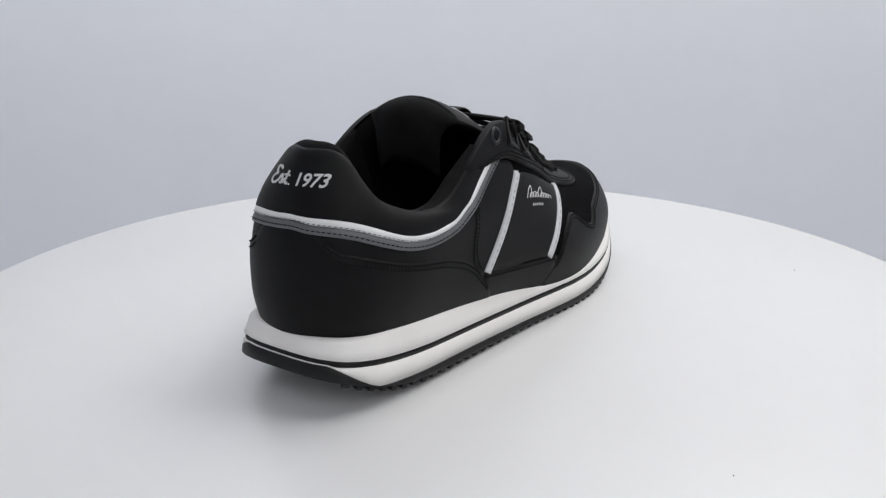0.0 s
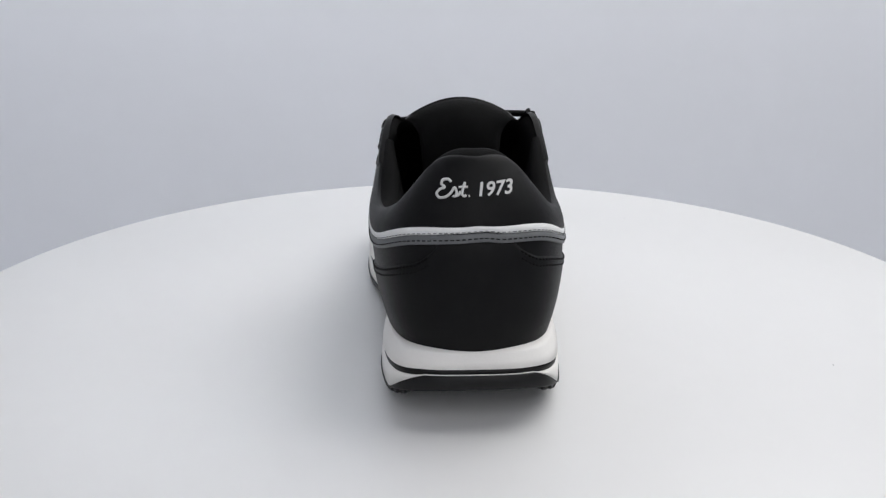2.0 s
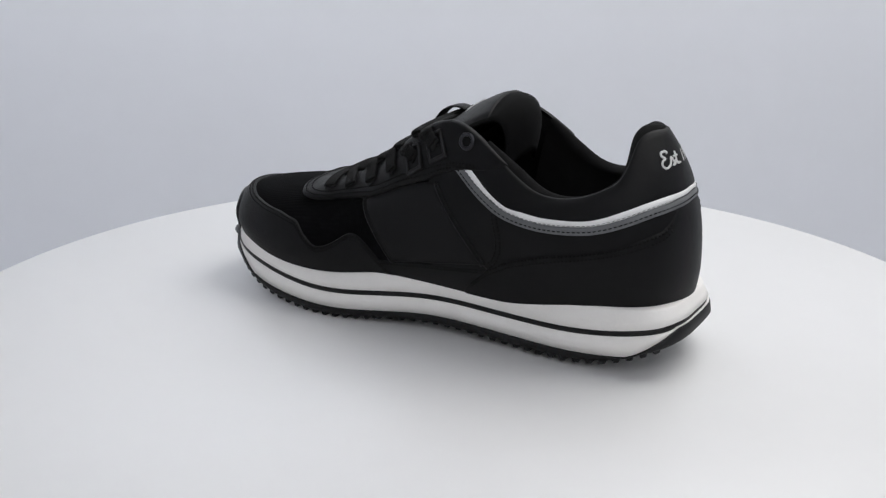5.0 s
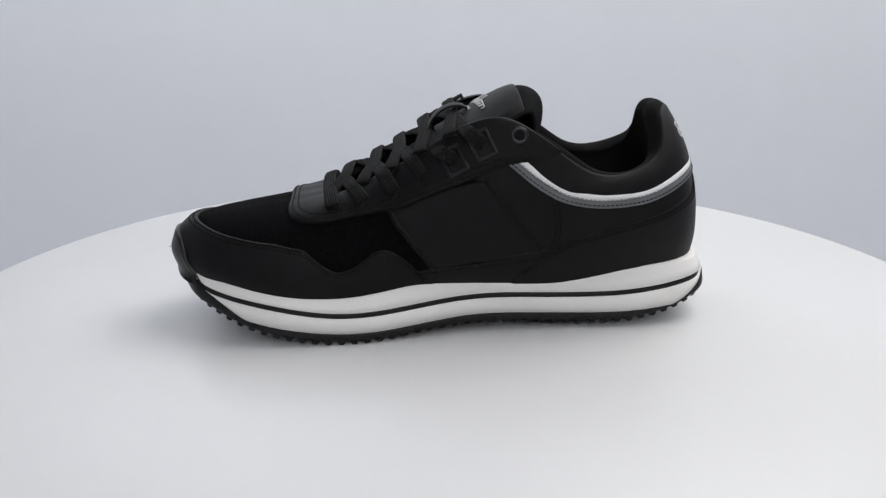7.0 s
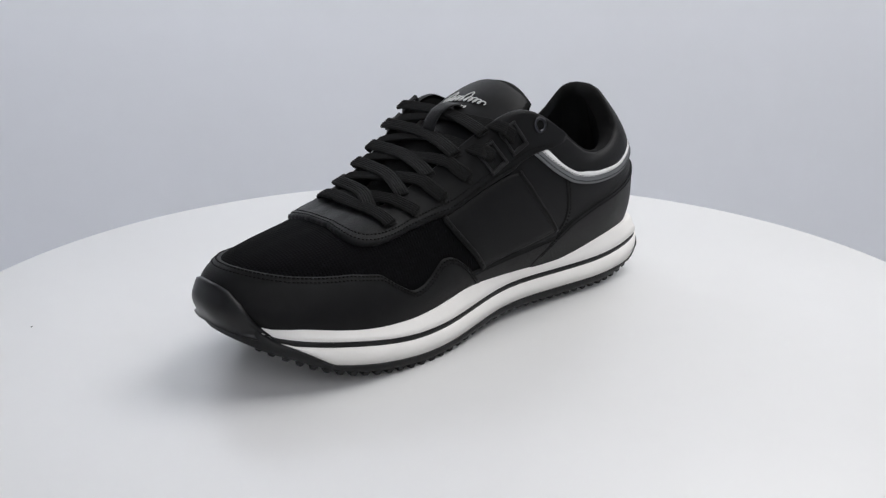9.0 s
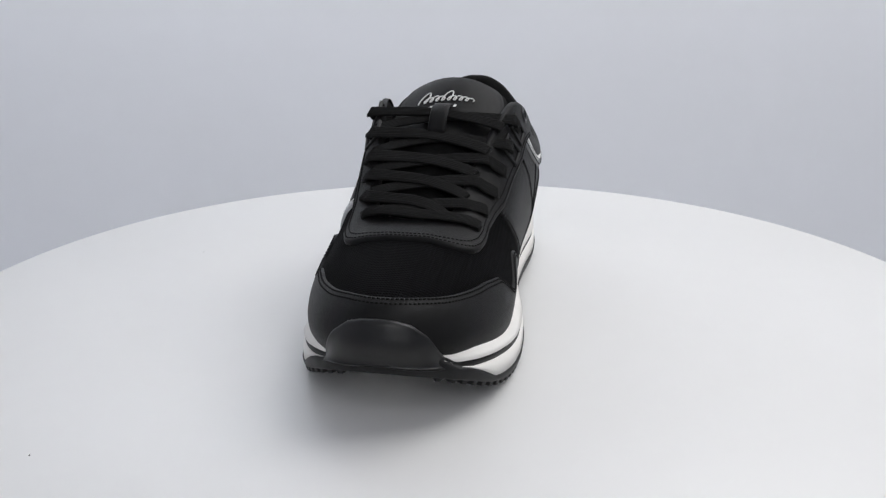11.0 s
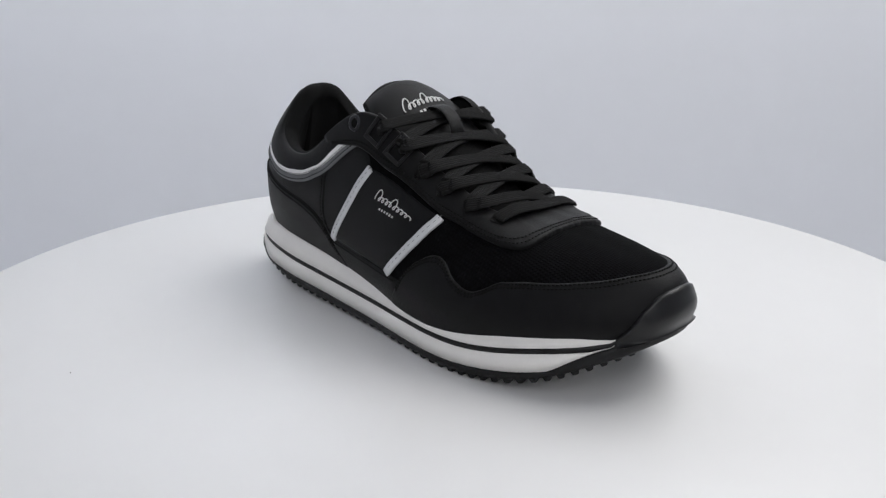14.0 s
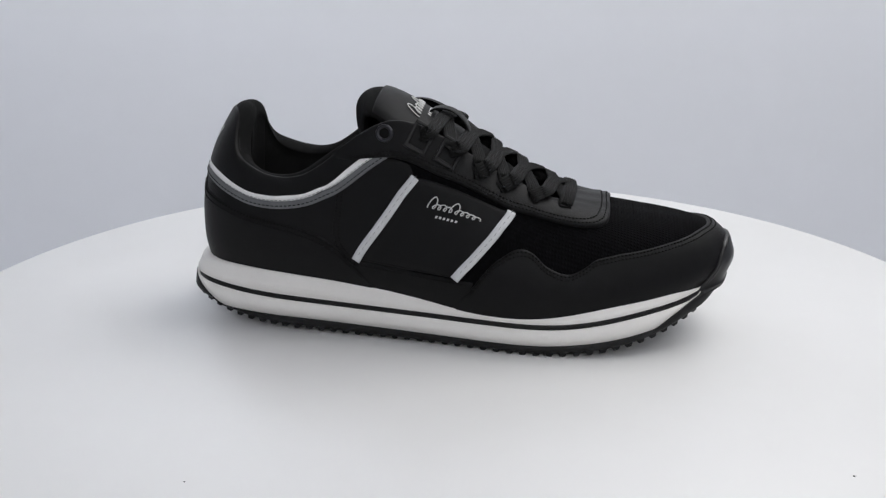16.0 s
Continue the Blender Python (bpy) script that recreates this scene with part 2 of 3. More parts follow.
def trace(path, step=0.0012, off=0.0):
    """Evenly spaced points, normals and sideways directions along a path of (w, s) pairs on the upper."""
    k = np.array(path, float)
    ws = spline(k, np.linspace(0, len(k) - 1, 40 * len(k)))
    p = on(ws[:, 0], ws[:, 1])
    d = np.concatenate(([0], np.cumsum(np.linalg.norm(np.diff(p, axis=0), axis=1))))
    m = max(4, int(d[-1] / step))
    at = np.linspace(0, d[-1], m)
    w, s = np.interp(at, d, ws[:, 0]), np.interp(at, d, ws[:, 1])
    n = normal_on(w, s)
    n /= np.linalg.norm(n, axis=1, keepdims=True)
    p = on(w, s, off)
    t = np.gradient(p, axis=0)
    t /= np.linalg.norm(t, axis=1, keepdims=True)
    return p, n, t, np.cross(n, t)


def ribbon(name, path, wide, thick, mat, parent, shift=0.0, off=0.0, label="", step=0.0012):
    p, n, t, b = trace(path, step, off)
    h = wide / 2
    prof = ((-h, -.0008), (-h, thick * .6), (-h + .0004, thick), (0, thick * 1.1), (h - .0004, thick), (h, thick * .6), (h, -.0008))
    bm = bmesh.new()
    vs = grid(bm, [[(p[i] + b[i] * (shift + x) + n[i] * z).tolist() for x, z in prof] for i in range(len(p))])
    bm.faces.new(vs[0])
    bm.faces.new(vs[-1])
    return part(name, bm, mat, parent, label)


def stitches(path, parent, shift=0.0, off=0.0012, pitch=0.0024, mat=None, wide=0.00045):
    """A row of short raised threads along a path."""
    p, n, t, b = trace(path, 0.0004, off)
    step = max(2, int(pitch / 0.0004))
    bm = bmesh.new()
    for i in range(0, len(p) - step, step):
        c, l = p[i] + b[i] * shift, pitch * 0.34
        v = [bm.verts.new(c + t[i] * x * l + b[i] * y * wide + n[i] * z) for x, y, z in
             ((-1, -1, -.0003), (-1, 1, -.0003), (1, 1, -.0003), (1, -1, -.0003),
              (-.7, -.6, .0004), (-.7, .6, .0004), (.7, .6, .0004), (.7, -.6, .0004))]
        for f in ((4, 5, 6, 7), (0, 1, 5, 4), (1, 2, 6, 5), (2, 3, 7, 6), (3, 0, 4, 7)):
            bm.faces.new([v[k] for k in f])
    return part("stitching", bm, mat or THREAD, parent)


def strip(name, centre, across, wide, thick, mat, parent, label="", sides=10):
    """A flat band with rounded edges along 3D points, lying flat along the given sideways directions."""
    c, a = np.array(centre, float), np.array(across, float)
    a /= np.linalg.norm(a, axis=1, keepdims=True)
    t = np.gradient(c, axis=0)
    up = np.cross(t, a)
    up /= np.maximum(np.linalg.norm(up, axis=1, keepdims=True), 1e-9)
    up *= np.where(up[:, 2:] < 0, -1, 1)
    bm = bmesh.new()
    rows = []
    for i in range(len(c)):
        taper = 0.75 if i in (0, len(c) - 1) else 1
        row = []
        for k in range(sides):
            g = 2 * math.pi * k / sides
            x, z = math.cos(g), math.sin(g)
            row.append((c[i] + a[i] * (wide / 2 * taper * math.copysign(abs(x) ** .6, x)) + up[i] * (thick / 2 * math.copysign(abs(z) ** .7, z))).tolist())
        rows.append(row)
    vs = grid(bm, rows, close_v=True)
    bm.faces.new(vs[0])
    bm.faces.new(vs[-1])
    return part(name, bm, mat, parent, label)


MUD = curve(((4.30, .0), (4.37, .08), (4.52, .30), (4.62, .46), (4.77, .57), (4.88, .60), (4.98, .58), (5.10, .50), (5.27, .45), (5.38, .44),
             (5.50, .48), (5.65, .555), (6.0, .585), (6.5, .595), (7.02, .605), (7.7, .63), (8.3, .64), (9, .645), (9.7, .64), (10.3, .625),
             (11.1, .60), (11.95, .60), (12.38, .56), (12.55, .45), (12.70, .37), (12.85, .385), (12.98, .43), (13.17, .515), (13.3, .49),
             (13.42, .38), (13.52, .26), (13.75, .05)), 0.03)
COUNTER_TOP = curve(((-3.68, .0), (-3.58, .16), (-3.32, .31), (-3.03, .39), (-2.5, .455), (-1.97, .50), (-1.05, .56), (-.83, .575), (-.62, .62),
                     (-.5, .68), (0, .70), (.5, .68), (.62, .63), (.85, .59), (1.5, .565), (2.05, .53), (2.58, .485), (2.93, .435), (3.15, .38),
                     (3.42, .23), (3.57, .04)), 0.04)
STRIPE = ((-3.80, .875), (-3.5, .828), (-3.17, .77), (-2.85, .69), (-2.53, .652), (-2.1, .656), (-1.65, .662), (-1.2, .668), (-.77, .682), (0, .715),
          (.4, .700), (.75, .688), (1.23, .675), (1.65, .668), (1.95, .660), (2.3, .658), (2.62, .69), (2.97, .785), (3.27, .842), (3.5, .872), (3.80, .90))
STRIPE_S = curve(STRIPE, 0.05)
EYESTAY = curve(((3.36, 1.0), (3.40, .965), (3.47, .928), (3.57, .90), (3.70, .878), (3.855, .86), (4.046, .83), (4.214, .811), (4.369, .814), (4.548, .812),
                 (4.75, .803), (4.885, .797), (5.14, .800), (5.45, .780), (5.75, .764), (6.0, .768), (6.3, .797), (6.6, .830), (6.9, .855), (7.2, .874), (7.5, .887), (7.8, .896),
                 (8.4, .905), (9, .907), (9.6, .905), (10.2, .896), (10.5, .886), (10.8, .871), (11.1, .850), (11.4, .823), (11.7, .791), (12.0, .755), (12.25, .737), (12.5, .738), (12.77, .755), (13.08, .748), (13.33, .722), (13.42, .722),
                 (13.65, .735), (13.85, .740), (14.03, .755), (14.17, .795), (14.355, .842), (14.5, .885), (14.6, .955), (14.64, 1.0)), 0.025)


def line_of(f, w0, w1, ds=0.0, n=40):
    """A path (w, f(w) + ds)."""
    ws = np.linspace(w0, w1, n)
    return [(float(w), float(v) + ds) for w, v in zip(ws, f(ws))]


def roll(w):
    """The padded rim round the opening: frame of its round section, for each w."""
    w = np.asarray(w, float)
    top, below = on(w, 1.0), on(w, 0.93)
    up = top - below
    up /= np.linalg.norm(up, axis=-1, keepdims=True)
    n = normal_on(w, 0.97)
    n -= up * np.sum(n * up, -1, keepdims=True)
    n /= np.linalg.norm(n, axis=-1, keepdims=True)
    r = 0.0048 + 0.0018 * np.exp(-(w / 0.9) ** 2)
    r = r * np.clip((3.9 - np.abs(w)) / 0.6, 0.5, 1)
    return top - n * (0.9 * r)[..., None] - up * (0.42 * r)[..., None], n, up, r


def upper(ob):
    # shell: knitted fabric under all the overlays, ending below the padded rim round the opening
    bm = bmesh.new()
    ws = np.linspace(0, 18, 241)[:-1]
    edge = np.where((ws < 3.6) | (ws > 14.4), 0.86, 1.0)
    rows = [on(np.full(22, w), np.linspace(-0.02, e, 22)).tolist() for w, e in zip(ws, edge)]
    grid(bm, rows, close_u=True)
    vamp = part("vamp", bm, MESH, ob, "black knitted mesh")

    mud = panel("mudguard", 4.32, 13.73, lambda w: 0 * w - .04, MUD, .0013, LEATHER, ob, "smooth black leather toe overlay", steps=260)
    for ds in (-.022, -.048):
        stitches(line_of(MUD, 4.5, 13.55, ds, 160), mud, off=.0013)

    bump_hi = curve(((7.4, .0), (7.6, .2), (7.77, .34), (8.1, .46), (8.5, .495), (9, .505), (9.5, .495), (9.9, .46), (10.23, .34), (10.4, .2), (10.6, .0)), 0.05)
    panel("toe_bumper", 7.42, 10.58, lambda w: 0 * w - .12, bump_hi, .0030, CAP, ob, "moulded black rubber toe bumper", steps=70,
          lift=lambda w, f: (.0030 + .0036 * np.exp(-((np.abs(w - 9) - 1.2) / .3) ** 2)) * np.clip(.8 - f, 0, 1) ** 1.4 * np.clip(1.58 - np.abs(w - 9), 0, .25) * 4)

    counter = panel("heel_counter", -3.66, 3.56, lambda w: 0 * w - .04, COUNTER_TOP, .0014, LEATHER, ob, "smooth black leather heel counter", steps=200)
    for ds in (-.018, -.045):
        stitches(line_of(COUNTER_TOP, .62, 3.45, ds), counter, off=.0014)
        stitches(line_of(COUNTER_TOP, -3.5, -.62, ds), counter, off=.0014)

    # rear quarters between counter and stripe
    rear_top = curve(STRIPE[10:-1] + ((3.75, .87), (3.95, .83), (4.05, .80)), 0.04)
    for sgn in (1, -1):
        panel("rear_quarter", sgn * .45, sgn * 3.98, lambda w: np.maximum(COUNTER_TOP(w) - .04, .27), lambda w: rear_top(np.abs(w)) + .01, .0005, LEATHER, ob)
    for sgn in (1, -1):
        arc = [(sgn * a, b) for a, b in ((3.36, .85), (3.16, .78), (3.03, .69), (3.0, .58), (3.04, .48), (3.15, .39), (3.30, .32))]
        q = ribbon("seam_tape", arc, .0042, .0006, LEATHER, ob)
        stitches(arc, q, .0012, .0007)
        stitches(arc, q, -.0012, .0007)

    # middle side panels and the strips below them
    edges = (((3.97, .785), (3.73, .695), (3.57, .595), (3.46, .475), (3.36, .318)), ((4.88, .785), (4.69, .68), (4.55, .56), (4.45, .44), (4.35, .315)))
    inner = (((14.15, .75), (14.38, .64), (14.55, .50), (14.68, .34)), ((13.25, .73), (13.40, .60), (13.51, .47), (13.62, .30)))
    right = patch("side_panel", *edges, .0010, LEATHER, ob, "smooth black side panel with printed mark")
    patch("side_panel", *inner, .0010, LEATHER, ob)
    for w0, w1 in ((3.30, 4.52), (13.42, 14.75)):
        f = lambda w: 0 * w + .31
        lower = panel("lower_side_panel", w0, w1, lambda w: 0 * w - .04, f, .0011, LEATHER, ob)
        stitches(line_of(f, w0 + .05, w1 - .05, -.025, 8), lower, off=.0011)
    for path in edges:
        bar = ribbon("side_stripe", path, .0047, .0009, SILVER, ob, off=.0008, label="pale grey stripe")
        stitches(path, bar, 0, .0015, .0036, GREY, .00016)
    for path in inner:
        q = ribbon("seam_tape", path, .0030, .0007, LEATHER, ob, off=.0005)
        stitches(path, q, 0, .0013)

    # padded collar over the stripe, rolled over the topline
    ws = np.linspace(-3.62, 3.62, 200)
    c, n, up, r = roll(ws)
    bm = bmesh.new()
    rows = []
    for i, w in enumerate(ws):
        lo = float(STRIPE_S(w)) - .01
        k = np.array((0, .04, .10, .18, .28, .4, .5, .6, .7, .8, .88, .94, .975, 1.0))
        full = .0010 + .0016 * np.clip((1 - lo) / .3, 0, 1) * np.sin(np.pi * np.clip(k, 0, 1)) ** .7
        full[0], full[-2], full[-1] = -.0006, .0007, -.0008
        rows.append(on(np.full(len(k), w), lo + (1.0 - lo) * k, full).tolist())
    grid(bm, rows)
    collar = part("collar", bm, LEATHER, ob, "padded smooth black leather collar")

    bm = bmesh.new()
    rows = []
    for i, w in enumerate(ws):
        row = [(c[i] + n[i] * r[i] * math.cos(g) + up[i] * (r[i] + .0003) * math.sin(g)).tolist() for g in np.radians(np.linspace(14, 190, 17))]
        inner, low = np.array(row[-1]), on(np.array([w]), .12)[0]
        foot = np.array((low[0] + (0.012 if abs(w) < 1 else 0), mid(low[0]) + (low[1] - mid(low[0])) * .72, .046))
        for k in np.linspace(.12, 1, 10):
            belly = -n[i] * .002 * math.sin(k * math.pi)
            row.append((inner + (foot - inner) * k + belly).tolist())
        rows.append(row)
    grid(bm, rows)
    part("lining", bm, LINING, ob, "black textile collar lining")
    for w0, w1 in ((3.35, 6.3), (11.7, 14.65)):
        bm = bmesh.new()
        grid(bm, [on(np.full(10, w), np.linspace(.25, .99, 10), np.append(np.full(9, -.0038), -.0012)).tolist() for w in np.linspace(w0, w1, 40)])
        part("quarter_lining", bm, LINING, ob, "black textile quarter lining")

    bm = bmesh.new()
    rows = []
    for v, side in loop(80):
        x, y, _ = sole_ring(v, side, -.010)
        rows.append([(x, y, .046), (x, y, .042)])
    vs = grid(bm, rows, close_u=True)
    bm.faces.new([q[0] for q in vs])
    bm.faces.new([q[1] for q in vs])
    part("insole", bm, LINING, ob)

    band = ribbon("collar_stripe", STRIPE, .0037, .0011, PALE, ob, .0020, .0006, "white leather stripe round the heel", .0015)
    grey = ribbon("collar_stripe", STRIPE, .0041, .0009, GREY, ob, -.0019, .0006, "grey leather stripe round the heel", .0015)
    stitches(STRIPE, grey, -.0024, .0016, .0026, THREAD, .0003)
    stitches(STRIPE, band, .0006, .0017, .0026, GREY, .0002)

    eye = panel("eyestay", 3.37, 14.63, EYESTAY, lambda w: 0 * w + 1.005, .0023, LEATHER, ob, "smooth black leather lace stay", steps=300)
    for part_in in (.10, .21):
        stitches(line_of(lambda w: EYESTAY(w) + (1 - EYESTAY(w)) * part_in, 3.50, 14.5, 0, 160), eye, off=.0023)
    return collar, eye, right


def eyelets(ob):
    for w, s in ((3.86, .961), (14.245, .957)):
        p, n = on(np.array([w]), s, .0023)[0], normal_on(np.array([w]), s)[0]
        m = Matrix.Translation(p) @ Vector(n).to_track_quat("Z", "Y").to_matrix().to_4x4()
        bm = bmesh.new()
        rows = []
        for k in range(28):
            a = 2 * math.pi * k / 28
            rows.append([m @ Vector(((.0036 + .0010 * math.cos(g)) * math.cos(a), (.0036 + .0010 * math.cos(g)) * math.sin(a), .0008 * math.sin(g)))
                         for g in (2 * math.pi * j / 10 for j in range(10))])
        grid(bm, rows, close_u=True, close_v=True)
        ring = part("eyelet", bm, METAL, ob, "dark metal lace eyelet")
        bm = bmesh.new()
        bmesh.ops.create_circle(bm, cap_ends=True, radius=.0034, segments=20, matrix=m @ Matrix.Translation((0, 0, .0001)))
        part("eyelet_hole", bm, LINING, ring)


# tongue's middle line (x, z, half width, thickness), front to top
TONGUE = ((.086, .0640, .016, .004), (.062, .0735, .019, .005), (.035, .0910, .026, .006), (.012, .1065, .031, .007), (-.008, .1190, .0335, .008),
          (-.024, .1285, .032, .009), (-.036, .1330, .028, .010), (-.045, .1320, .0245, .010), (-.0505, .1265, .021, .009), (-.0515, .118, .020, .007),
          (-.049, .104, .019, .005))


def tongue_at(a, b, off=0.0):
    """A point of the tongue's face: a from 0 (front) to 9 (top), b from -1 (right) to 1 (left)."""
    x, z, h, th = spline(TONGUE, np.array([a]))[0]
    e = spline(TONGUE, np.array([a + .05]))[0] - spline(TONGUE, np.array([a - .05]))[0]
    n = np.array((e[1], -e[0]))
    n /= np.linalg.norm(n)
    n *= -1 if n[1] < 0 and a < 6 else 1
    if a >= 6:
        n = np.array((-e[1], e[0])) / np.linalg.norm(e[:2]) * -1
    drop = (.010 + .003 * min(a / 5, 1)) * b * b
    return np.array((x + n[0] * (off - drop * .6), mid(x) * .7 + b * h, z + n[1] * off - drop * .8))


def tongue(ob):
    bm = bmesh.new()
    rows = []
    for a in np.linspace(0, 10, 60):
        th = spline(TONGUE, np.array([a]))[0][3]
        row = [tongue_at(a, b, 0).tolist() for b in np.linspace(-1, 1, 19)]
        row += [tongue_at(a, b, -th * (1 - abs(b) ** 4)).tolist() for b in np.linspace(.94, -.94, 17)]
        rows.append(row)
    vs = grid(bm, rows, close_v=True)
    bm.faces.new(vs[0])
    bm.faces.new(vs[-1])
    t = part("tongue", bm, LINING, ob, "padded black tongue")
    bm = bmesh.new()
    grid(bm, [[tongue_at(a, b, .0010 - .0014 * (abs(b) > .93) - .0014 * (a > 6.0)).tolist() for b in np.linspace(-.95, .95, 25)] for a in np.linspace(3.2, 6.05, 40)])
    part("tongue_facing", bm, LEATHER, t, "smooth black leather facing")
    # strap that keeps the laces on the tongue
    rows = [tongue_at(a, -.02, .0010 + .0070 * abs(math.sin((a - 3.05) / 1.08 * math.pi)) ** .6) for a in np.linspace(3.05, 4.13, 20)]
    strip("lace_keeper", rows, [(0, 1, 0)] * 20, .0100, .0014, LEATHER, t)
    return t


def hole(i, side):
    """Where the lace enters on each side, front to top: four holes, then two loops; (w, s) on the upper."""
    w = ((6.06, 5.37, 4.943, 4.676, 4.46, 4.213), (5.66, 5.194, 4.813, 4.534, 4.29, 4.07))[side > 0]
    s = ((.92, .911, .908, .909, .950, .962), (.834, .835, .826, .838, .866, .905))[side > 0]
    k = np.clip(i, 0, 5)
    w, s = float(np.interp(k, range(6), w)), float(np.interp(k, range(6), s))
    return (w if side < 0 else 18 - w), s


def hole_frame(i, side):
    w, s = hole(i, side)
    return on(np.array([w]), s, .0023)[0], normal_on(np.array([w]), s)[0]


def lace_band(c, across, wide, thick, parent):
    """A flat woven band with ribs along it."""
    c, a = np.array(c, float), np.array(across, float)
    t = np.gradient(c, axis=0)
    t /= np.linalg.norm(t, axis=1, keepdims=True)
    a = a - t * np.sum(a * t, 1, keepdims=True)
    a /= np.linalg.norm(a, axis=1, keepdims=True)
    up = np.cross(t, a)
    up *= np.where(up[:, 2:] < 0, -1, 1)
    bm = bmesh.new()
    rows = []
    xs = np.linspace(-1, 1, 25)
    for i in range(len(c)):
        end = .8 if i in (0, len(c) - 1) else 1
        h = thick / 2 * np.maximum(1 - np.abs(xs) ** 5, 0) ** .5 * (1 + .26 * np.cos(xs * np.pi * 6))
        row = [(c[i] + a[i] * (wide / 2 * x * end) + up[i] * z).tolist() for x, z in zip(xs, h)]
        row += [(c[i] + a[i] * (wide / 2 * x * end) - up[i] * (thick * .45)).tolist() for x in (.9, .3, -.3, -.9)]
        rows.append(row)
    vs = grid(bm, rows, close_v=True)
    bm.faces.new(vs[0])
    bm.faces.new(vs[-1])
    return part("lace", bm, LACE, parent, "flat ribbed black lace")


def laces(ob):
    """A straight bar at the front, then strands that run from each hole forward over the tongue and under the opposite rim."""
    rnd = random.Random(7)
    grid_w = np.linspace(3.7, 7.6, 160)
    def rim(x, side, off, s=.985):
        xs = on(grid_w, s)[:, 0]
        w = float(np.interp(x, xs, grid_w))
        return on(np.array([w if side < 0 else 18 - w]), s, off)[0]
    def lay(points, normals):
        k = np.linspace(0, len(points) - 1, 64)
        c, n = spline(points, k), spline(normals, k)
        c += np.array((rnd.uniform(-.0006, .0006), 0, 0)) * np.sin(np.linspace(0, np.pi, 64))[:, None]
        lace_band(c, np.cross(n, np.gradient(c, axis=0)), .0078 + rnd.uniform(-.0004, .0004), .0020, ob)
    def strand(i, side, lift):
        (p0, n0), (_, n1) = hole_frame(i, side), hole_frame(i - 1, -side)
        gap = hole_frame(i - 1, -side)[0][0] - p0[0]
        s0 = .985 if i < 4 else min(.985, hole(i, side)[1] + .06)
        r0, r1 = rim(p0[0] + .30 * gap, side, .0036, s0), rim(p0[0] + .93 * gap, -side, .0030)
        tuck = rim(p0[0] + 1.02 * gap, -side, -.0035)
        mid_x = p0[0] + .62 * gap
        crown = tongue_at(np.interp(-mid_x, [-q[0] for q in TONGUE[:8]], range(8)), 0, .0026 + lift)
        crown[0] = mid_x
        if i < 4:
            crown[2] = max(crown[2], (r0[2] + r1[2]) / 2 + .0012 + lift)
        top = np.array((.36, 0, .93))
        lay([p0 - n0 * .0024, p0 + n0 * .0012, (p0 + r0) / 2 + n0 * .0016, r0 + top * lift, crown, r1 + top * lift * .3, tuck],
            [n0, n0, n0, n0 + top, top, n1 + top, n1])
    (p0, n0), (p1, n1) = hole_frame(0, -1), hole_frame(0, 1)
    top = np.array((.30, 0, .95))
    cross = (p0 + p1) / 2
    cross[0] += .0025
    cross[2] = on(np.array([9.0]), 1.0)[0][2] + .0052
    lay([p0 - n0 * .0024, p0 + n0 * .0016, p0 * .6 + cross * .4 + n0 * .0030, cross, p1 * .6 + cross * .4 + n1 * .0030, p1 + n1 * .0016, p1 - n1 * .0024],
        [n0, n0, n0 + top, top, n1 + top, n1, n1])
    for i in range(1, 6):
        strand(i, 1, .0003)
        strand(i, -1, .0018)


def loops(ob):
    """Moulded loops at the top of the lacing."""
    for i in (4, 5):
        for side in (-1, 1):
            p, n = hole_frame(i, side)
            q = np.array((-.9, 0, .44))
            q -= n * (q @ n)
            q /= np.linalg.norm(q)
            o = np.cross(q, n)
            o *= -1 if o[2] > 0 else 1
            m = Matrix([(*r, 0) for r in np.array((q, o, n)).T] + [(0, 0, 0, 1)])
            m.translation = p + o * .0015 - n * .0020
            bm = bmesh.new()
            for lo, hi in (((-.0060, -.0065, 0), (-.0042, .0075, .0030)), ((.0042, -.0065, 0), (.0060, .0075, .0030)),
                           ((-.0060, .0056, .0001), (.0060, .0080, .0028)), ((-.0060, -.0075, .0012), (.0060, -.0056, .0034))):
                box(bm, lo, hi)
            bmesh.ops.transform(bm, matrix=m, verts=bm.verts)
            bmesh.ops.bevel(bm, geom=bm.edges[:], offset=.0004, segments=1, affect="EDGES")
            part("lace_loop", bm, RUBBER, ob, "moulded black lace loop", smooth=False)


def settle(y, z):
    """The (w, s) at the heel of the points with these y and z."""
    w, s = -y / .03, np.full(len(y), .88)
    for _ in range(14):
        p, pw, ps = on(w, s), on(w + .01, s), on(w, s + .01)
        a, b = (pw - p)[:, 1:] / .01, (ps - p)[:, 1:] / .01
        r = np.stack((y, z), 1) - p[:, 1:]
        det = a[:, 0] * b[:, 1] - a[:, 1] * b[:, 0]
        w = w + np.clip((r[:, 0] * b[:, 1] - r[:, 1] * b[:, 0]) / det, -.3, .3)
        s = s + np.clip((a[:, 0] * r[:, 1] - a[:, 1] * r[:, 0]) / det, -.1, .1)
    return w, s


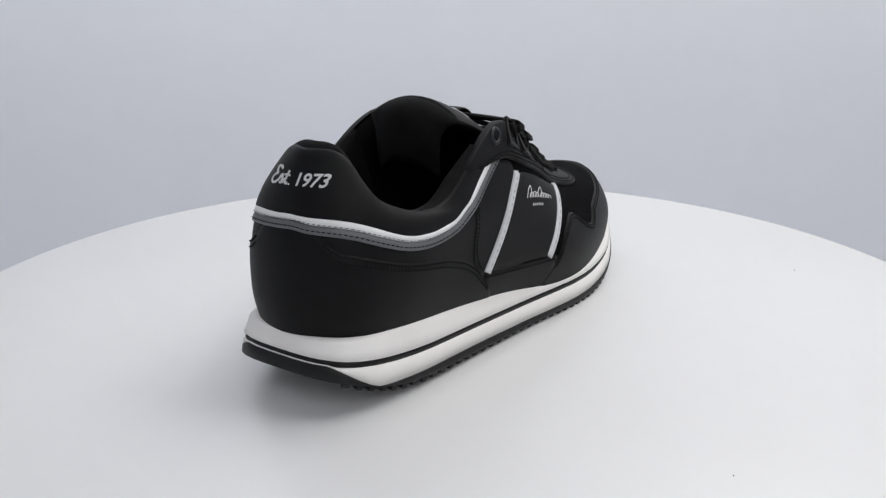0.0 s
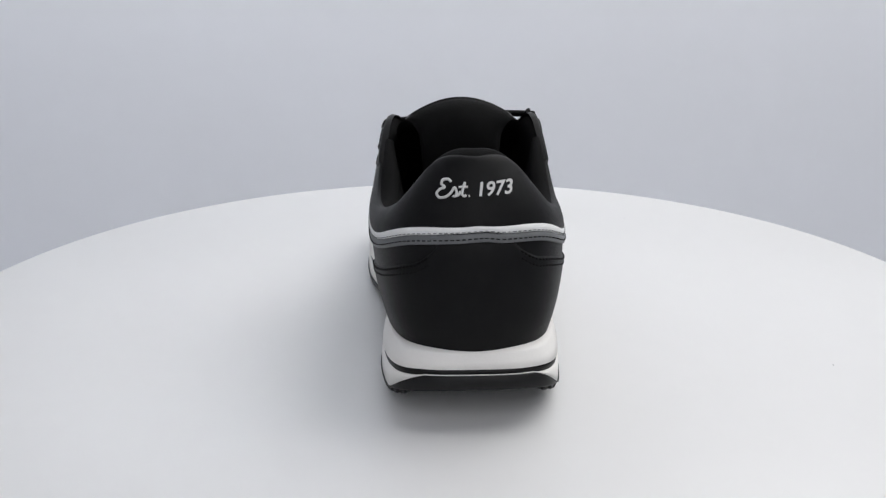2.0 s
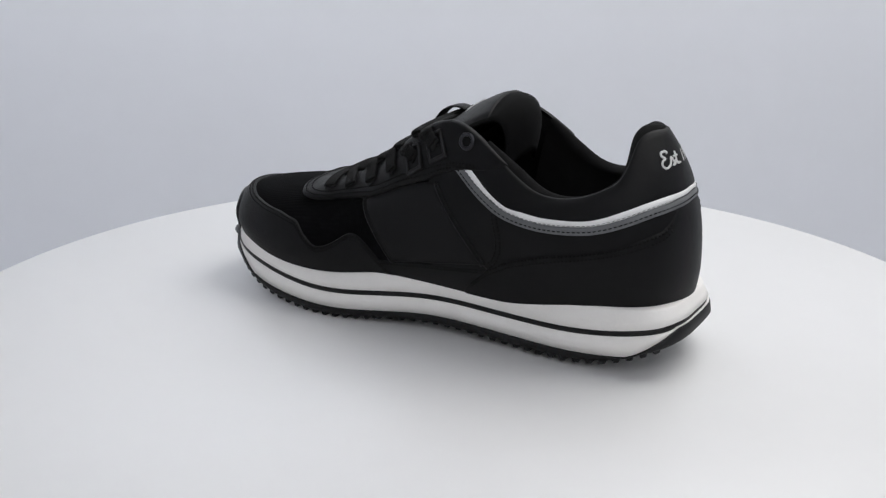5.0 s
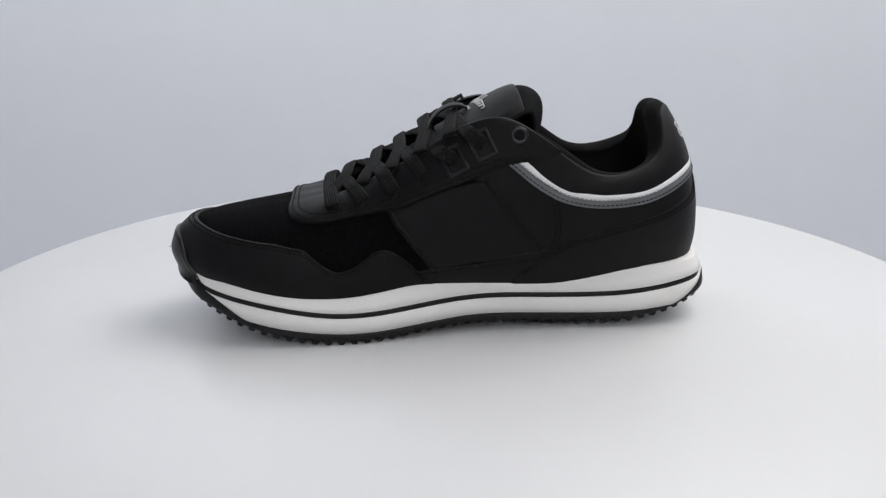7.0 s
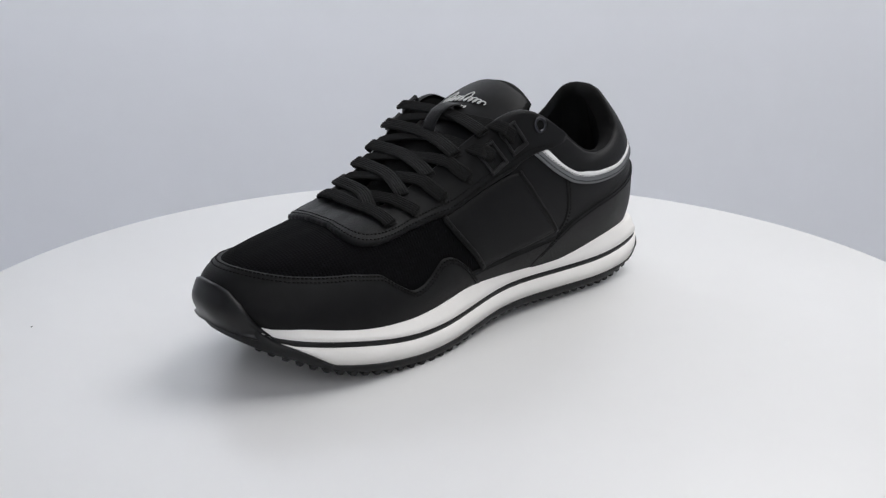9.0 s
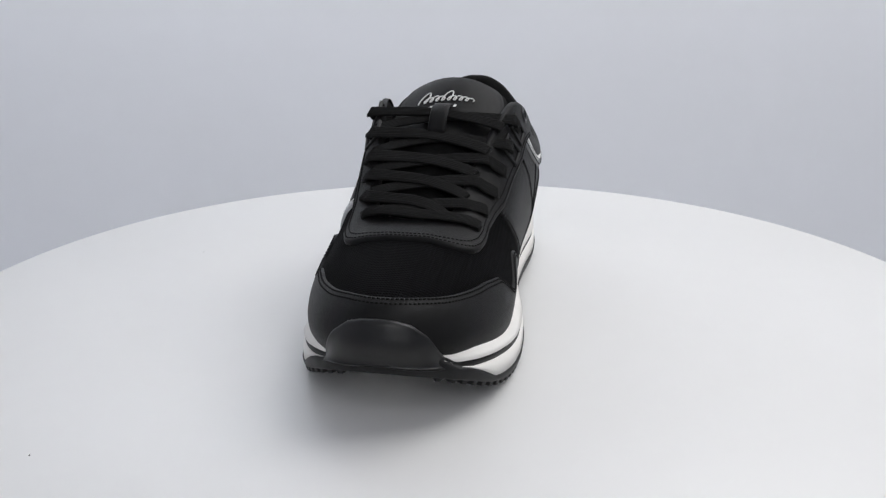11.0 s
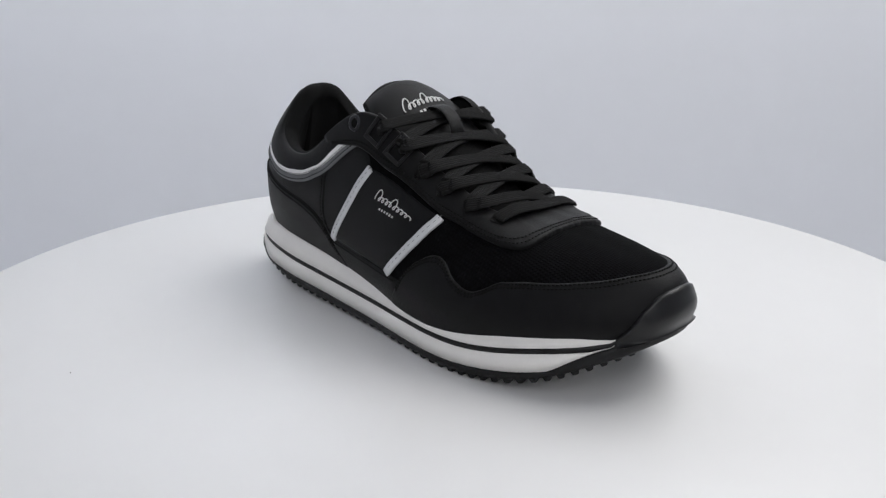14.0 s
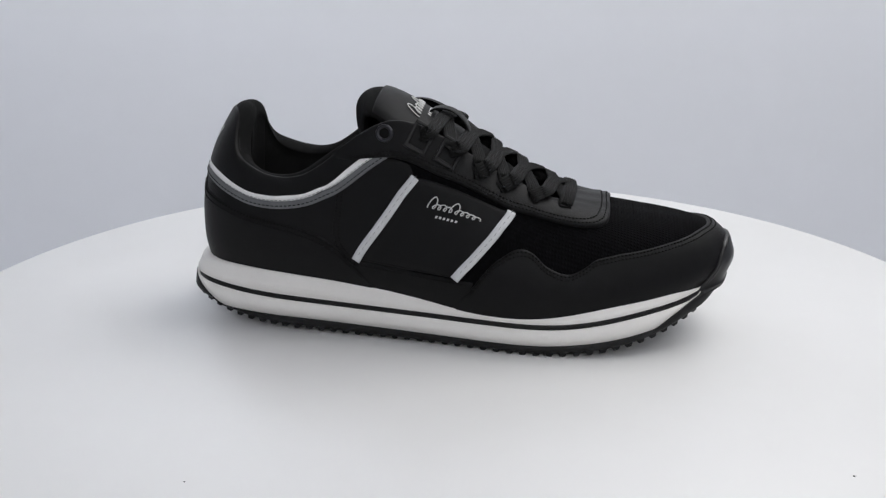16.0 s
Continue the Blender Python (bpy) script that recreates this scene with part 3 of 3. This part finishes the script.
def heel_text(collar):
    """Printed lettering on the back of the collar: a joined script word, a stop and the year."""
    E = ((26, 28), (22, 32), (13, 30), (10, 23), (15, 18), (7, 14), (1, 6), (5, 0), (15, 2), (24, 9), (31, 19), (34, 12), (33, 6), (28, 4), (36, 6), (41, 13))
    T = ((49, 29), (45, 18), (43, 9), (46, 5), (50, 7))
    for stroke in (E, T, ((38, 20), (45, 21), (53, 21)), ((53.5, 5.2), (54.6, 5.6), (55.6, 6.2))):
        q = np.array(stroke, float)
        path = np.stack(settle(.0126 - q[:, 0] * .000236, .1048 + q[:, 1] * .000225), 1)
        ribbon("lettering", path.tolist(), .0011 if len(stroke) > 3 else .0009, .0003, PRINT, collar, off=.0027, step=.0004, label="pale grey printed lettering")
    body, left, size, lean, foot = "1973", -.0028, .0076, .12, .1060
    data = bpy.data.curves.new("lettering", "FONT")
    data.body, data.size, data.shear, data.offset = body, size, lean, .00016
    data.resolution_u, data.space_character = 4, 1.0
    tmp = new("lettering_source", data)
    bpy.context.view_layer.update()
    me = bpy.data.meshes.new_from_object(tmp.evaluated_get(bpy.context.evaluated_depsgraph_get()))
    bpy.data.objects.remove(tmp)
    bm = bmesh.new()
    bm.from_mesh(me)
    bmesh.ops.subdivide_edges(bm, edges=[e for e in bm.edges if e.calc_length() > .0016], cuts=2)
    bmesh.ops.triangulate(bm, faces=bm.faces)
    co = np.array([v.co for v in bm.verts])
    w, s = settle(left - co[:, 0], foot + co[:, 1])
    for v, p in zip(bm.verts, on(w, s, .0028)):
        v.co = p
    part("lettering", bm, PRINT, collar, "pale grey printed lettering", smooth=False)


def pen_stroke(wide, tall):
    """A plain looping pen stroke, as (a, b) in metres: a tall loop, low loops, a tall loop that dips, low loops."""
    out = []
    heights, drops = (1, .42, .5, .42, .95, .42, .42, .36, .30), (.18, 0, .12, 0, .30, 0, 0, 0, 0)
    for k, (h, dip) in enumerate(zip(heights, drops)):
        for g in np.linspace(0, 2 * math.pi, 12, endpoint=False):
            b = ((1 - math.cos(g)) * .5 * (h + dip) - dip * math.sin(g / 2)) * tall
            out.append((wide * (k + g / (2 * math.pi)) / len(heights) - math.sin(g) * wide / len(heights) * .42 + b * .25, b))
    return out


def side_mark(panel_ob):
    """Printed maker's mark on the right side panel: a plain pen stroke and a row of small bars."""
    def at(a, b):
        return 4.018 + .477 * a / .0275 + b / .0068 * .062, .664 + .009 * a / .0275 + b / .0068 * .060
    pts = [at(a, b) for a, b in pen_stroke(.0272, .0062)]
    ribbon("printed_mark", pts, .00062, .0003, PRINT, panel_ob, off=.0010, step=.0004, label="white printed pen stroke")
    bm = bmesh.new()
    for k in range(6):
        a0 = .0062 + .0021 * k
        bm.faces.new([bm.verts.new(on(np.array([w]), s, .0013)[0]) for w, s in (at(a0, -.0048), at(a0 + .0012, -.0048), at(a0 + .0012, -.0034), at(a0, -.0034))])
    part("printed_bars", bm, PRINT, panel_ob, smooth=False)


def tongue_mark(t):
    def at(a, b):
        return 4.30 + .14 * a / .027 + b / .0058 * .46, -.50 + .90 * a / .027 + b / .0058 * .035
    c = np.array([tongue_at(*at(a, b), .0014) for a, b in pen_stroke(.0270, .0058)])
    c = spline(c, np.linspace(0, len(c) - 1, 3 * len(c)))
    across = np.cross(np.gradient(c, axis=0), np.array((.55, 0, .83)))
    strip("printed_mark", c, across, .00085, .0005, PRINT, t, "white printed pen stroke", 6)
    bm = bmesh.new()
    for k in range(6):
        a0 = .0070 + .0024 * k
        bm.faces.new([bm.verts.new(tongue_at(*at(a, b), .0014)) for a, b in ((a0, -.0036), (a0 + .0014, -.0036), (a0 + .0014, -.0024), (a0, -.0024))])
    part("printed_bars", bm, PRINT, t, smooth=False)


def lugs(ob):
    """Saw-toothed tread blocks round the edge of the rubber sole, tilted along its rise at heel and toe."""
    bm = bmesh.new()
    box(bm, (-.0028, -.0085, -.0022), (.0028, .0004, .0022))
    for v in bm.verts:
        if v.co.z < 0:
            v.co.x = v.co.x * .5 + .0006
            v.co.y = v.co.y * .85 - .0005
    bmesh.ops.bevel(bm, geom=bm.edges[:], offset=.0004, segments=1, affect="EDGES")
    proto = part("tread_lug", bm, RUBBER, ob, smooth=False)
    first = True
    for side in (-1, 1):
        vs = np.linspace(1.55, 10.0, 400)
        pts = np.array([(*sole_ring(v, side)[:2], float(sole_heights(outline(v, side)[0], side)[3])) for v in vs])
        d = np.concatenate(([0], np.cumsum(np.linalg.norm(np.diff(pts, axis=0), axis=1))))
        for a in np.arange(.002, d[-1] - .002, .0070):
            v = float(np.interp(a, d, vs))
            at, fore, aft = (np.array([np.interp(q, d, pts[:, k]) for k in range(3)]) for q in (a, a + .002, a - .002))
            run = Vector(fore - aft).normalized()
            x2, y2, _ = sole_ring(v, side, .01)
            out = Vector((x2 - at[0], y2 - at[1], 0)).normalized()
            up = run.cross(out) * -side
            up = up.normalized() if up.z > 0 else -up.normalized()
            lug = proto if first else new("tread_lug", proto.data)
            first = False
            lug.parent = ob
            arch = .0011 * math.exp(-((at[0] + .01) / .045) ** 2)
            m = Matrix([(*q, 0) for q in np.array((run * (1 if run.cross(up).dot(out) < 0 else -1), out, up)).T] + [(0, 0, 0, 1)])
            m.translation = Vector(at) + up * (.0020 + arch)
            lug.matrix_local = m


def shoe():
    ob = new("sneaker")
    tagged(ob, "black leather running sneaker with white foam sole", "shoe")
    sole_band("midsole_top", lambda a, b, c, d: (a, a - .0004, a - .0012, (a + b) / 2, b + .0018, b + .0011), lambda x: [o - .0008 * float(np.clip((x - .126) / .012, 0, 1)) for o in (-.0065, -.0036, -.0030, -.0015, 0, -.0012)], WHITE, ob, "white foam midsole")
    sole_band("midsole_line", lambda a, b, c, d: (b + .0014, b - .0014), (-.0008, -.0006), RUBBER, ob)
    sole_band("midsole_bottom", lambda a, b, c, d: (max(b - .0011, c), max(b - .0018, c), (b + c) / 2, c), lambda x: [o - .0008 * float(np.clip((x - .126) / .012, 0, 1)) for o in (-.0012, 0, .0006, .0006)], WHITE, ob, "white foam midsole")
    def flare(x):
        lip = .0012 * float(np.clip((-.130 - x) / .010, 0, 1)) + .0013 * float(np.clip((x - .130) / .010, 0, 1))
        return .0005, .0012, .0008 + lip, .0002 + lip, -.006
    sole_band("outsole", lambda a, b, c, d: (c, c - .0006, min(d + .0032, c - .0007), min(d + .0022, c - .0012), min(d + .0022, c - .0012)), flare, RUBBER, ob, "black rubber outsole")
    # flat tread under the ball and heel on which the shoe rests
    bm = bmesh.new()
    rows = []
    for v, side in loop(120):
        x, y, x0 = sole_ring(v, side, -.009)
        f = float(sole_heights(x0, side)[3])
        rows.append([(x, y, f), (x, y, f + .008)])
    vs = grid(bm, rows, close_u=True)
    bm.faces.new([q[0] for q in vs])
    bm.faces.new([q[1] for q in vs])
    part("tread", bm, RUBBER, ob)
    collar, eye, right = upper(ob)
    eyelets(ob)
    t = tongue(ob)
    loops(ob)
    laces(ob)
    heel_text(collar)
    side_mark(right)
    tongue_mark(t)
    lugs(ob)
    return ob


room()
disc = turntable()
sneaker = shoe()


def motions():
    for thing, at in ((disc, (0, 0, 0)), (sneaker, (0, 0, -0.0045))):
        walk(thing, [(k / 2, pose(*at, 0, 0, START + SPIN * k / 2)) for k in range(33)])


motions()
